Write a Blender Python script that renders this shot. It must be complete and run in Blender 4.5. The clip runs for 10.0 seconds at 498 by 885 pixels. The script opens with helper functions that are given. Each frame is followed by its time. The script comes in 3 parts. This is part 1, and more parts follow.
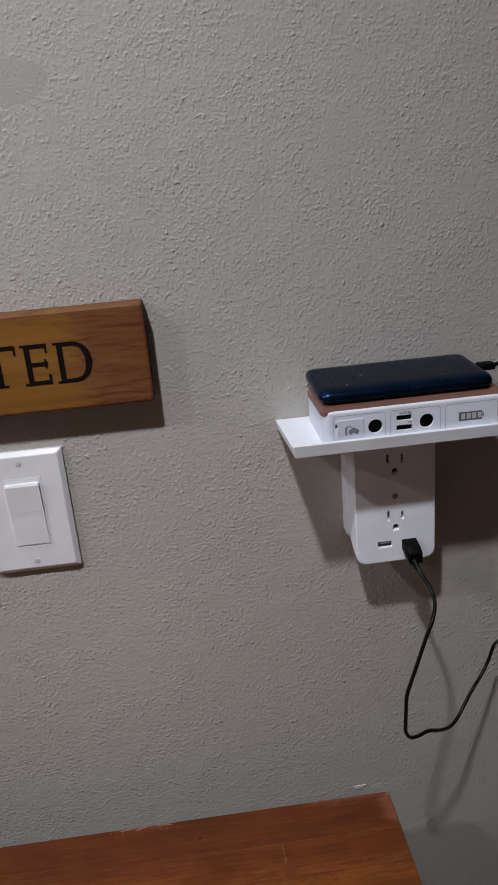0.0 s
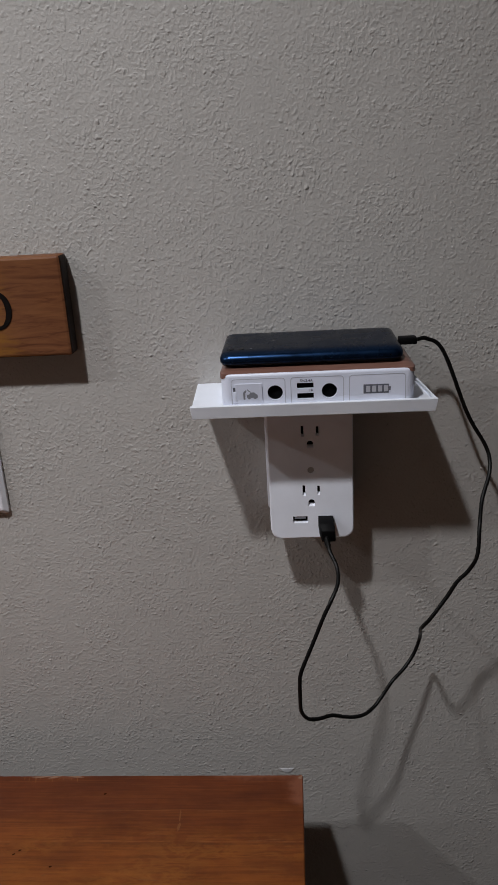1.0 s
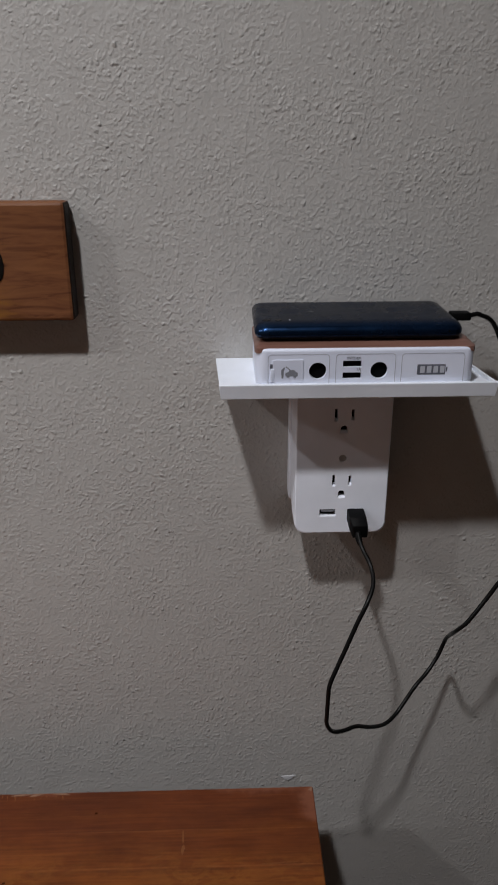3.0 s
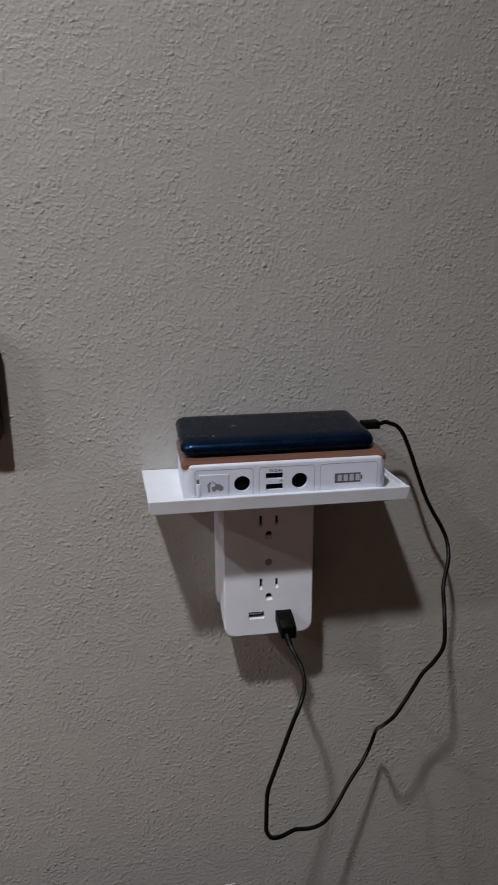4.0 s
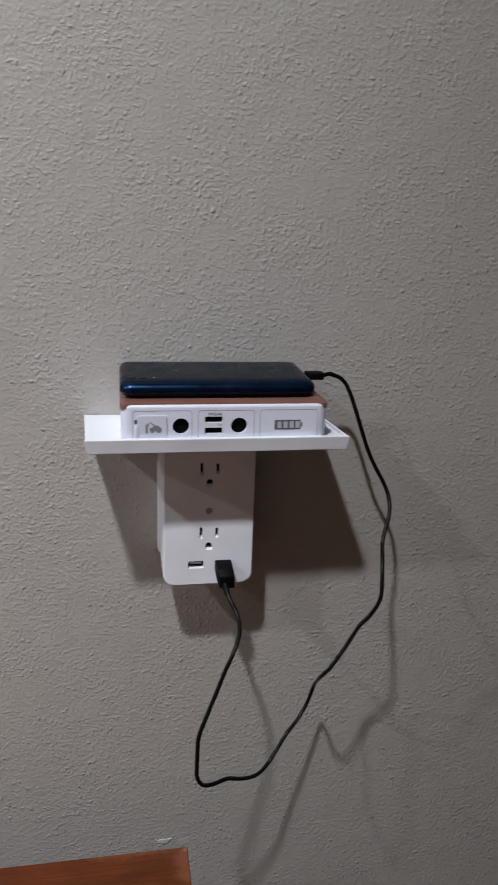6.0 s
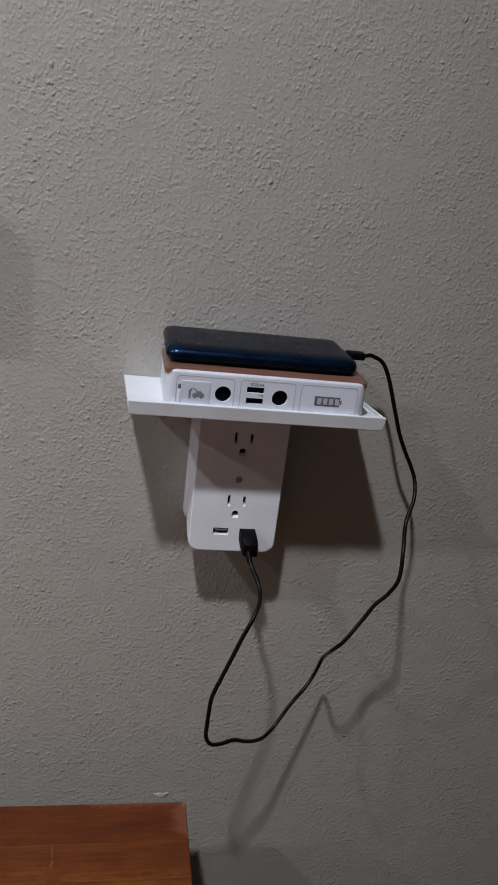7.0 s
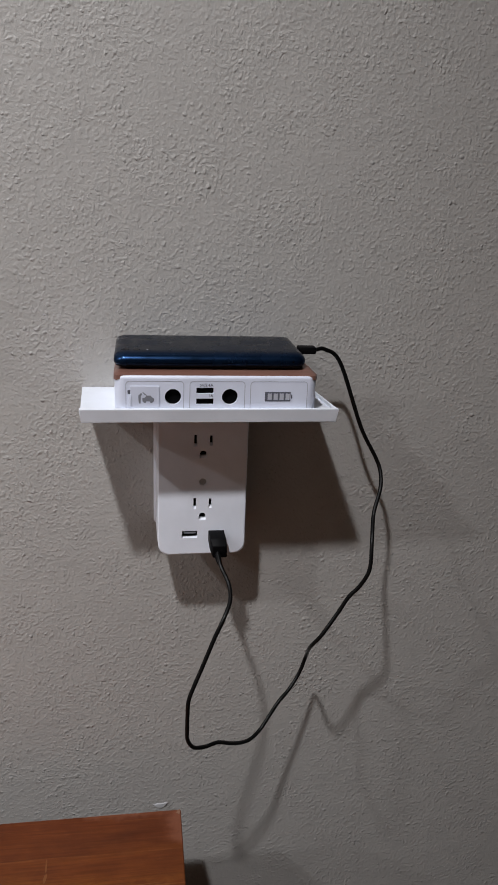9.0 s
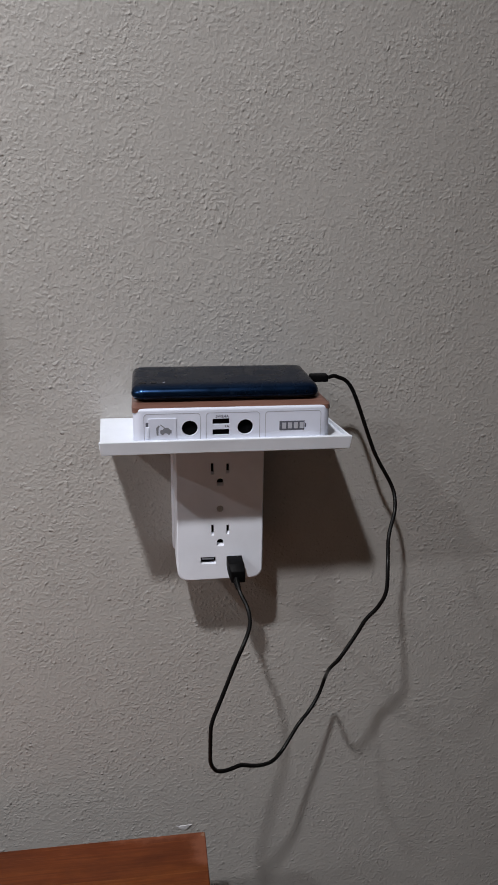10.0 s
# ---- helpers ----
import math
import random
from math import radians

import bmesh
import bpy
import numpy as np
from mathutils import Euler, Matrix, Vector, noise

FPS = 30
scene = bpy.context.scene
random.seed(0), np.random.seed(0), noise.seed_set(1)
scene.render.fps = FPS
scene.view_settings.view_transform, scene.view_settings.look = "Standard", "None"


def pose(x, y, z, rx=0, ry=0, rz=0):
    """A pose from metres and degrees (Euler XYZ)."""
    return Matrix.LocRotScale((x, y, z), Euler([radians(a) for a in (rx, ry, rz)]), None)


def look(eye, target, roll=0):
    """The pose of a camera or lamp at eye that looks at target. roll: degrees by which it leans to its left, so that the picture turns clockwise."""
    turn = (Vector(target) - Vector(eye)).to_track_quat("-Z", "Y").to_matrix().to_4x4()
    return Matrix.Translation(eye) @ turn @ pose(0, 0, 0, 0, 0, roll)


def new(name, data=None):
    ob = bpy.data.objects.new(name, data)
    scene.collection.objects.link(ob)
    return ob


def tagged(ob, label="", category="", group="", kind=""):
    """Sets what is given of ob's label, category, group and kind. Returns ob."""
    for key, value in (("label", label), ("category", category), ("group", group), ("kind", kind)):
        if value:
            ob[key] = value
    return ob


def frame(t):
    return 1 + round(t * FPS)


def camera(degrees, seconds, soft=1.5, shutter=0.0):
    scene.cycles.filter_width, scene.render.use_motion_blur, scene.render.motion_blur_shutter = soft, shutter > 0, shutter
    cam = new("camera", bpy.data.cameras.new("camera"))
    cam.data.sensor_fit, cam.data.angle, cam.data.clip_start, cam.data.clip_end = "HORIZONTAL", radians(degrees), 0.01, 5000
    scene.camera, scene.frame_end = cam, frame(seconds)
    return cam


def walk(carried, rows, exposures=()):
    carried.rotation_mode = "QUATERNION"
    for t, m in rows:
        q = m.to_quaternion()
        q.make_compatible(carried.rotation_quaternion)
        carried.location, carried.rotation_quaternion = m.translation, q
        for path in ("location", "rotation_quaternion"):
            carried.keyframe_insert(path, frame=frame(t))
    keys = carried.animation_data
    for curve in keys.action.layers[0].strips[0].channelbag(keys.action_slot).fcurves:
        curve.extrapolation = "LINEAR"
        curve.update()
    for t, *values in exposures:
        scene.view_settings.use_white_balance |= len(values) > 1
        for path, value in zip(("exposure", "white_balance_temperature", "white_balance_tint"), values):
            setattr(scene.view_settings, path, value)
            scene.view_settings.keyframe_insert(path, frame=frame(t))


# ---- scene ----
EXPOSURES = ((0.0, -0.29), (0.5, -0.38), (1.0, -0.38), (2.0, -0.4), (3.5, -0.39), (4.5, -0.52), (5.0, -0.13), (5.5, 0.09), (6.0, -0.02), (7.5, -0.4),
             (8.0, -0.02), (8.5, -0.03), (10.0, -0.03))
cam = camera(37.63, 10.0, shutter=0.3)
PATH = [
    (0, (-0.1621, -0.6028, 1.4624), (-0.1488, -0.4153, 1.3942), -5.0),
    (0.1, (-0.1430, -0.6004, 1.4617), (-0.1339, -0.4125, 1.3937), -4.4),
    (0.2, (-0.1300, -0.6110, 1.4608), (-0.1222, -0.4225, 1.3942), -3.8),
    (0.3, (-0.1019, -0.6250, 1.4603), (-0.0995, -0.4365, 1.3936), -3.3),
    (0.5, (-0.0492, -0.6372, 1.4286), (-0.0582, -0.4495, 1.3602), -3.2),
    (0.7, (-0.0267, -0.6383, 1.4266), (-0.0383, -0.4504, 1.3591), -3.3),
    (1, (-0.0104, -0.6101, 1.4247), (-0.0236, -0.4222, 1.3573), -3.3),
    (1.2, (-0.0218, -0.6072, 1.4292), (-0.0322, -0.4192, 1.3617), -2.8),
    (1.5, (-0.0474, -0.5965, 1.4330), (-0.0556, -0.4099, 1.3614), -1.8),
    (1.7, (-0.0321, -0.5781, 1.4348), (-0.0390, -0.3923, 1.3611), -1.5),
    (2, (-0.0582, -0.5624, 1.4342), (-0.0673, -0.3789, 1.3552), -1.2),
    (2.2, (-0.0717, -0.5601, 1.4032), (-0.0783, -0.3768, 1.3235), -0.9),
    (3.3, (-0.0946, -0.5400, 1.4185), (-0.0833, -0.3523, 1.3503), 0.0),
    (3.5, (-0.1033, -0.5521, 1.4321), (-0.0863, -0.3629, 1.3694), 0.2),
    (3.7, (-0.1005, -0.5620, 1.4386), (-0.0778, -0.3719, 1.3807), 0.0),
    (4, (-0.0938, -0.5530, 1.4422), (-0.0647, -0.3632, 1.3865), -0.4),
    (4.2, (-0.0849, -0.5479, 1.4371), (-0.0517, -0.3592, 1.3798), -0.7),
    (4.5, (-0.0725, -0.5320, 1.4224), (-0.0335, -0.3456, 1.3613), -0.6),
    (4.7, (-0.0706, -0.5386, 1.4060), (-0.0264, -0.3540, 1.3431), -0.3),
    (5, (-0.0507, -0.5542, 1.3980), (0.0001, -0.3721, 1.3326), 0.2),
    (5.2, (-0.0218, -0.5618, 1.3943), (0.0303, -0.3801, 1.3290), -0.1),
    (5.3, (-0.0116, -0.5556, 1.3950), (0.0379, -0.3733, 1.3294), -0.3),
    (5.5, (-0.0183, -0.5607, 1.3994), (0.0277, -0.3764, 1.3369), -0.2),
    (5.7, (-0.0430, -0.5733, 1.4072), (-0.0034, -0.3861, 1.3489), 0.5),
    (6, (-0.0677, -0.5651, 1.4101), (-0.0329, -0.3769, 1.3523), 2.0),
    (6.2, (-0.0815, -0.5572, 1.4132), (-0.0495, -0.3686, 1.3548), 3.2),
    (7.3, (-0.0967, -0.5715, 1.4014), (-0.0600, -0.3871, 1.3335), 7.7),
    (7.5, (-0.0830, -0.5722, 1.3853), (-0.0468, -0.3887, 1.3147), 7.1),
    (7.7, (-0.0764, -0.5764, 1.3836), (-0.0391, -0.3937, 1.3112), 6.4),
    (7.9, (-0.0701, -0.5879, 1.3929), (-0.0355, -0.4044, 1.3213), 5.8),
    (8, (-0.0693, -0.5891, 1.3910), (-0.0354, -0.4048, 1.3211), 5.4),
    (8.2, (-0.0707, -0.5810, 1.3950), (-0.0373, -0.3966, 1.3251), 4.5),
    (8.5, (-0.0636, -0.5810, 1.3930), (-0.0335, -0.3944, 1.3276), 3.4),
    (8.8, (-0.0515, -0.5914, 1.4078), (-0.0225, -0.4036, 1.3454), 2.6),
    (9, (-0.0484, -0.5839, 1.4018), (-0.0192, -0.3955, 1.3410), 2.2),
    (9.5, (-0.0506, -0.5800, 1.4117), (-0.0222, -0.3910, 1.3531), 1.6),
    (10, (-0.0537, -0.5908, 1.4179), (-0.0273, -0.4013, 1.3599), 0.6),
]
walk(cam, [(t, look(eye, target, roll)) for t, eye, target, roll in PATH], EXPOSURES)

# ---------------- light: three lamps in a row under the ceiling, out of view ----------------
world = bpy.data.worlds.new("world")
world.use_nodes = True
world.node_tree.nodes["Background"].inputs["Color"].default_value = (0.6, 0.65, 0.75, 1)
world.node_tree.nodes["Background"].inputs["Strength"].default_value = 0.02
scene.world = world
LAMPS = [(-0.448, 3.95, 67, 28.5, -7, -0.925), (-1.70, 11.8, 140, 14, -10, -0.95), (-2.95, 17.0, 140, 14, -10, -0.95)]
for lx, watts, cone, to_wall, to_left, ly in LAMPS:
    lamp = bpy.data.lights.new("ceiling_lamp", "AREA")
    lamp.shape, lamp.size, lamp.energy, lamp.color = "DISK", 0.09, watts, (0.962, 0.96, 0.992)
    lamp.spread = radians(cone)
    new("ceiling_lamp", lamp).matrix_world = pose(lx, ly, 2.77, to_wall, to_left, 0)


# ---------------- materials ----------------
class Nodes:
    def __init__(self, name, mat=None):
        self.mat = mat or bpy.data.materials.new(name)
        self.mat.use_nodes = True
        self.tree = self.mat.node_tree
        self.bsdf = self.tree.nodes["Principled BSDF"]

    def add(self, kind, **values):
        node = self.tree.nodes.new(kind)
        for key, value in values.items():
            node.inputs[key.replace("_", " ")].default_value = value
        return node

    def link(self, a, out, b, into):
        self.tree.links.new(a.outputs[out], b.inputs[into])

    def coords(self, scale=(1, 1, 1), turn=(0, 0, 0)):
        tc = self.tree.nodes.new("ShaderNodeTexCoord")
        mp = self.tree.nodes.new("ShaderNodeMapping")
        mp.inputs["Scale"].default_value = scale
        mp.inputs["Rotation"].default_value = turn
        self.link(tc, "Object", mp, "Vector")
        return mp

    def noise(self, where, scale, detail=3.0, rough=0.5, warp=0.0):
        n = self.add("ShaderNodeTexNoise", Scale=scale, Detail=detail, Roughness=rough, Distortion=warp)
        self.link(where, "Vector", n, "Vector")
        return n

    def ramp(self, source, stops, out="Fac"):
        r = self.tree.nodes.new("ShaderNodeValToRGB")
        el = r.color_ramp.elements
        while len(el) < len(stops):
            el.new(0.5)
        for e, (p, c) in zip(el, stops):
            e.position = p
            e.color = (*c, 1) if len(c) == 3 else (c[0], c[0], c[0], 1)
        self.link(source, out, r, "Fac")
        return r

    def mix(self, a, b, fac, kind="MIX"):
        m = self.tree.nodes.new("ShaderNodeMix")
        m.data_type, m.blend_type = "RGBA", kind
        for value, slot in ((a, 6), (b, 7)):
            if isinstance(value, tuple):
                m.inputs[slot].default_value = (*value, 1)
            else:
                self.tree.links.new(value.outputs[0] if value.bl_idname != "ShaderNodeMix" else value.outputs[2], m.inputs[slot])
        if isinstance(fac, float):
            m.inputs[0].default_value = fac
        else:
            self.tree.links.new(fac.outputs[2] if fac.bl_idname == "ShaderNodeMix" else fac.outputs[0], m.inputs[0])
        return m

    def calc(self, kind, a, b=0.0):
        """One step of arithmetic; numbers or sockets in, a socket out."""
        m = self.tree.nodes.new("ShaderNodeMath")
        m.operation = kind
        for slot, value in enumerate((a, b)):
            if isinstance(value, (int, float)):
                m.inputs[slot].default_value = value
            else:
                self.tree.links.new(value, m.inputs[slot])
        return m.outputs[0]

    def fade(self, value, low, high):
        """0 below low, 1 above high."""
        r = self.tree.nodes.new("ShaderNodeMapRange")
        r.interpolation_type = "SMOOTHSTEP"
        r.inputs["From Min"].default_value = low
        r.inputs["From Max"].default_value = high
        self.tree.links.new(value, r.inputs["Value"])
        return r

    def axes(self):
        tc = self.tree.nodes.new("ShaderNodeTexCoord")
        xyz = self.tree.nodes.new("ShaderNodeSeparateXYZ")
        self.link(tc, "Object", xyz, "Vector")
        return xyz.outputs

    def colour(self, node):
        self.tree.links.new(node.outputs[2] if node.bl_idname == "ShaderNodeMix" else node.outputs["Color"], self.bsdf.inputs["Base Color"])

    def bump(self, source, out, strength, distance, before=None):
        b = self.add("ShaderNodeBump", Strength=strength, Distance=distance)
        if source.bl_idname == "ShaderNodeMix":
            self.tree.links.new(source.outputs[2], b.inputs["Height"])
        else:
            self.link(source, out, b, "Height")
        if before:
            self.link(before, "Normal", b, "Normal")
        self.link(b, "Normal", self.bsdf, "Normal")
        return b


def plain(name, colour, rough=0.5, grain=0.0, grain_scale=400.0, coat=0.0, metallic=0.0, vary=0.06, spec=0.5):
    """A moulded or painted surface: slight mottling, fine relief and smudged gloss."""
    n = Nodes(name)
    where = n.coords()
    big = n.noise(where, 28.0, 4.0)
    dark = tuple(c * (1 - vary) for c in colour)
    light = tuple(min(1.0, c * (1 + vary)) for c in colour)
    n.colour(n.ramp(big, [(0.3, dark), (0.7, light)]))
    smear = n.ramp(n.noise(where, 60.0, 4.0), [(0.3, (max(0.02, rough - 0.07),)), (0.7, (min(1.0, rough + 0.07),))])
    n.link(smear, "Color", n.bsdf, "Roughness")
    n.bsdf.inputs["Metallic"].default_value = metallic
    n.bsdf.inputs["Coat Weight"].default_value = coat
    n.bsdf.inputs["Coat Roughness"].default_value = 0.12
    n.bsdf.inputs["Specular IOR Level"].default_value = spec
    if grain:
        n.bump(n.noise(where, grain_scale, 2.0), "Fac", grain, 0.0004)
    return n.mat


def wall_paint(name, relief, tint):
    """Greige latex paint over a fine sprayed drop texture."""
    n = Nodes(name)
    where = n.coords()
    mottled = n.noise(where, 3.0, 5.0)
    base = n.ramp(mottled, [(0.3, (0.395 * tint, 0.382 * tint, 0.362 * tint)), (0.7, (0.43 * tint, 0.416 * tint, 0.395 * tint))])
    spots = n.ramp(n.noise(where, 55.0, 5.0, 0.65), [(0.32, (0.95,)), (0.6, (1.0,))])
    n.colour(n.mix(base, spots, 1.0, "MULTIPLY"))
    n.bsdf.inputs["Roughness"].default_value = 0.58
    n.bsdf.inputs["Specular IOR Level"].default_value = 0.4
    patchy = n.ramp(n.noise(where, 22.0, 3.0), [(0.35, (0.25,)), (0.62, (1.0,))])
    bent = n.tree.nodes.new("ShaderNodeVectorMath")
    bent.operation = "MULTIPLY_ADD"
    n.link(n.noise(where, 210.0, 2.0), "Color", bent, 0)
    bent.inputs[1].default_value = (0.0044, 0.0044, 0.0044)
    n.link(where, "Vector", bent, 2)

    def splats(scale, low, high, height, before):
        """Flattened irregular spatter, thicker in some places than in others."""
        top = n.ramp(n.noise(where, scale, 2.0, 0.4), [(low, (0.0,)), (high, (1.0,))])
        return n.bump(n.mix(top, patchy, 0.75, "MULTIPLY"), "Result", 1.0, height, before)

    def drops(scale, rare, size, height, before):
        """Single drops, bent out of round."""
        cells = n.tree.nodes.new("ShaderNodeTexVoronoi")
        cells.inputs["Scale"].default_value = scale
        n.link(bent, "Vector", cells, "Vector")
        dome = n.ramp(cells, [(size * 0.2, (1.0,)), (size, (0.0,))], "Distance")
        pick = n.ramp(cells, [(rare, (0.0,)), (min(1.0, rare + 0.3), (1.0,))], "Color")
        one = n.mix(n.mix(dome, pick, 1.0, "MULTIPLY"), patchy, 0.6, "MULTIPLY")
        return n.bump(one, "Result", 1.0, height, before)

    roll = n.bump(n.noise(where, 40.0, 3.0, 0.5), "Fac", 1.0, 0.0006 * relief)
    fine = n.bump(n.noise(where, 520.0, 1.0), "Fac", 0.8, 0.00007 * relief, roll)
    small = splats(390.0, 0.42, 0.76, 0.00019 * relief, fine)
    large = splats(245.0, 0.50, 0.74, 0.00027 * relief, small)
    specks = drops(320.0, 0.45, 0.50, 0.00030 * relief, large)
    drops(195.0, 0.50, 0.46, 0.00078 * relief, specks)
    return n.mat


def varnished_wood(name, deep, mid, light, ring, gloss, coat, pitted=0.6):
    """Varnished board with its grain along x: streaks, cathedral figure, pores and wear."""
    n = Nodes(name)
    where = n.coords((0.55, 9.0, 9.0))
    figure = n.noise(where, 6.0, 4.0, 0.55, 1.4)
    streak = n.noise(n.coords((1.2, 60.0, 60.0)), 8.0, 4.0, 0.6, 0.3)
    base = n.ramp(figure, [(0.28, deep), (0.5, mid), (0.74, light)])
    lines = n.ramp(streak, [(0.3, (ring, ring, ring)), (0.62, (1.0, 1.0, 1.0))])
    pores = n.ramp(n.noise(n.coords((6.0, 300.0, 300.0)), 6.0, 2.0), [(0.3, (0.62, 0.55, 0.5)), (0.42, (1, 1, 1))])
    toned = n.mix(n.mix(base, lines, 1.0, "MULTIPLY"), pores, pitted, "MULTIPLY")
    n.colour(toned)
    n.link(n.ramp(n.noise(n.coords(), 22.0, 5.0, 0.6), [(0.3, (gloss - 0.08,)), (0.7, (gloss + 0.12,))]), "Color", n.bsdf, "Roughness")
    n.bsdf.inputs["Coat Weight"].default_value = coat
    n.bsdf.inputs["Coat Roughness"].default_value = 0.22
    n.bump(streak, "Fac", 0.12, 0.0006)
    return n.mat


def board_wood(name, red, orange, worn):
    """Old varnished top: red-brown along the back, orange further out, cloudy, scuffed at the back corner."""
    n = Nodes(name)
    x, y, z = n.axes()
    cloud = n.noise(n.coords((1.0, 2.0, 2.0)), 26.0, 5.0, 0.65)
    broad = n.noise(n.coords((1.0, 2.4, 2.4)), 9.0, 3.0, 0.5, 0.5)
    grain = n.noise(n.coords((2.2, 46.0, 46.0)), 9.0, 4.0, 0.6, 0.6)
    bands = n.noise(n.coords((0.30, 7.0, 7.0)), 7.0, 4.0, 0.55, 0.6)
    fibre = n.noise(n.coords((1.6, 150.0, 150.0)), 7.0, 2.0, 0.5, 0.2)
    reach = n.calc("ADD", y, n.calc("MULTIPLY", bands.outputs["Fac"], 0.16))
    # 0 at the back (red) to 1 further out (orange), with a ragged border
    hue = n.fade(reach, 0.300, 0.150)
    base = n.mix(red, orange, hue)
    base = n.mix(base, n.ramp(broad, [(0.32, (0.80, 0.77, 0.74)), (0.66, (1.06, 1.06, 1.04))]), 1.0, "MULTIPLY")
    base = n.mix(base, n.ramp(cloud, [(0.34, (0.72, 0.67, 0.63)), (0.66, (1.0, 1.0, 1.0))]), 1.0, "MULTIPLY")
    base = n.mix(base, n.ramp(grain, [(0.32, (0.64, 0.58, 0.52)), (0.60, (1.0, 1.0, 1.0))]), 0.85, "MULTIPLY")
    pale = n.ramp(fibre, [(0.60, (0.0,)), (0.74, (0.42,))])
    base = n.mix(base, (0.20, 0.066, 0.015), pale)
    knots = n.noise(n.coords((0.8, 2.0, 2.0)), 40.0, 3.0, 0.6, 1.6)
    where = n.ramp(n.noise(n.coords((0.6, 1.4, 1.4)), 17.0, 2.0), [(0.45, (0.0,)), (0.62, (0.45,))])
    lines = n.ramp(knots, [(0.38, (0.0,)), (0.50, (1.0,)), (0.62, (0.0,))])
    figure = n.mix(n.mix(lines, where, 1.0, "MULTIPLY"), hue, 1.0, "MULTIPLY")
    base = n.mix(base, (0.27, 0.105, 0.017), figure)
    # the glued joint: a pale line with a dark one in front of it, broken up along its length
    gaps = n.ramp(n.noise(n.coords((1.0, 0.0, 0.0)), 30.0, 3.0, 0.7), [(0.40, (0.0,)), (0.60, (0.75,))])
    sway = n.calc("ADD", y, n.calc("MULTIPLY", n.calc("SUBTRACT", n.noise(n.coords((1.0, 0.0, 0.0)), 9.0, 2.0).outputs["Fac"], 0.5), 0.004))
    for at, wide, tone, much in ((0.1545, 0.0009, (0.26, 0.095, 0.030), 0.55), (0.1522, 0.0016, (0.045, 0.012, 0.004), 0.6), (0.1880, 0.0010, (0.22, 0.080, 0.025), 0.45)):
        line = n.fade(n.calc("ABSOLUTE", n.calc("SUBTRACT", sway, at)), wide, wide * 0.2)
        base = n.mix(base, tone, n.mix(n.mix(line, gaps, 1.0, "MULTIPLY"), (much, much, much), 1.0, "MULTIPLY"))
    # varnish rubbed thin along the back edge and round the back corner
    rough = n.calc("MULTIPLY", n.calc("SUBTRACT", n.noise(n.coords(), 70.0, 5.0, 0.65).outputs["Fac"], 0.5), 2.6)
    side = n.calc("SUBTRACT", n.calc("MULTIPLY", n.calc("SUBTRACT", x, 0.442), 75.0), n.calc("MULTIPLY", n.calc("MAXIMUM", n.calc("SUBTRACT", 0.200, y), 0.0), 130.0))
    rear = n.calc("SUBTRACT", n.calc("MULTIPLY", n.calc("SUBTRACT", y, 0.2215), 110.0), n.calc("MULTIPLY", n.calc("MAXIMUM", n.calc("SUBTRACT", 0.385, x), 0.0), 60.0))
    patch = n.calc("SUBTRACT", n.calc("MULTIPLY", n.calc("SUBTRACT", y, 0.2240), 160.0), n.calc("MULTIPLY", n.calc("ABSOLUTE", n.calc("SUBTRACT", x, 0.225)), 26.0))
    scuffs = n.fade(n.calc("ADD", n.calc("MAXIMUM", n.calc("MAXIMUM", side, rear), patch), rough), -0.2, 1.3)
    base = n.mix(base, worn, n.mix(scuffs, (0.85, 0.85, 0.85), 1.0, "MULTIPLY"))
    n.colour(base)
    gloss = n.ramp(n.noise(n.coords(), 30.0, 5.0, 0.6), [(0.3, (0.38,)), (0.7, (0.60,))])
    dull = n.mix(gloss, (0.7, 0.7, 0.7), scuffs)
    n.tree.links.new(dull.outputs[2], n.bsdf.inputs["Roughness"])
    n.bsdf.inputs["Specular IOR Level"].default_value = 0.28
    n.bump(grain, "Fac", 0.10, 0.0005)
    return n.mat


def sign_wood():
    """Golden stain that turns red-brown and streaky towards the board's rim."""
    mat = varnished_wood("golden_stained_wood", (0.168, 0.070, 0.016), (0.214, 0.094, 0.017), (0.252, 0.115, 0.021), 0.93, 0.52, 0.0, 0.2)
    n = Nodes("", mat)
    n.bsdf.inputs["Specular IOR Level"].default_value = 0.25
    gold = n.bsdf.inputs["Base Color"].links[0].from_node
    x, y, z = n.axes()
    ragged = n.noise(n.coords((1.0, 1.0, 5.0)), 55.0, 4.0, 0.6)
    soft = n.noise(n.coords(), 16.0, 3.0)
    end = n.calc("MULTIPLY", n.calc("SUBTRACT", x, 0.156), 21.0)
    rim = n.calc("MULTIPLY", n.calc("SUBTRACT", n.calc("ABSOLUTE", z), 0.031), 60.0)
    reach = n.calc("MAXIMUM", end, rim)
    reach = n.calc("ADD", reach, n.calc("MULTIPLY", n.calc("SUBTRACT", ragged.outputs["Fac"], 0.5), 1.8))
    reach = n.calc("ADD", reach, n.calc("MULTIPLY", n.calc("SUBTRACT", soft.outputs["Fac"], 0.5), 1.2))
    r = n.fade(reach, 0.0, 0.8)
    wavy = n.noise(n.coords((1.0, 7.0, 7.0)), 26.0, 3.0, 0.6, 0.9)
    streaks = n.ramp(wavy, [(0.34, (0.088, 0.030, 0.0120)), (0.46, (0.138, 0.051, 0.0200)), (0.68, (0.175, 0.070, 0.027))])
    n.colour(n.mix(gold, streaks, r))
    return mat


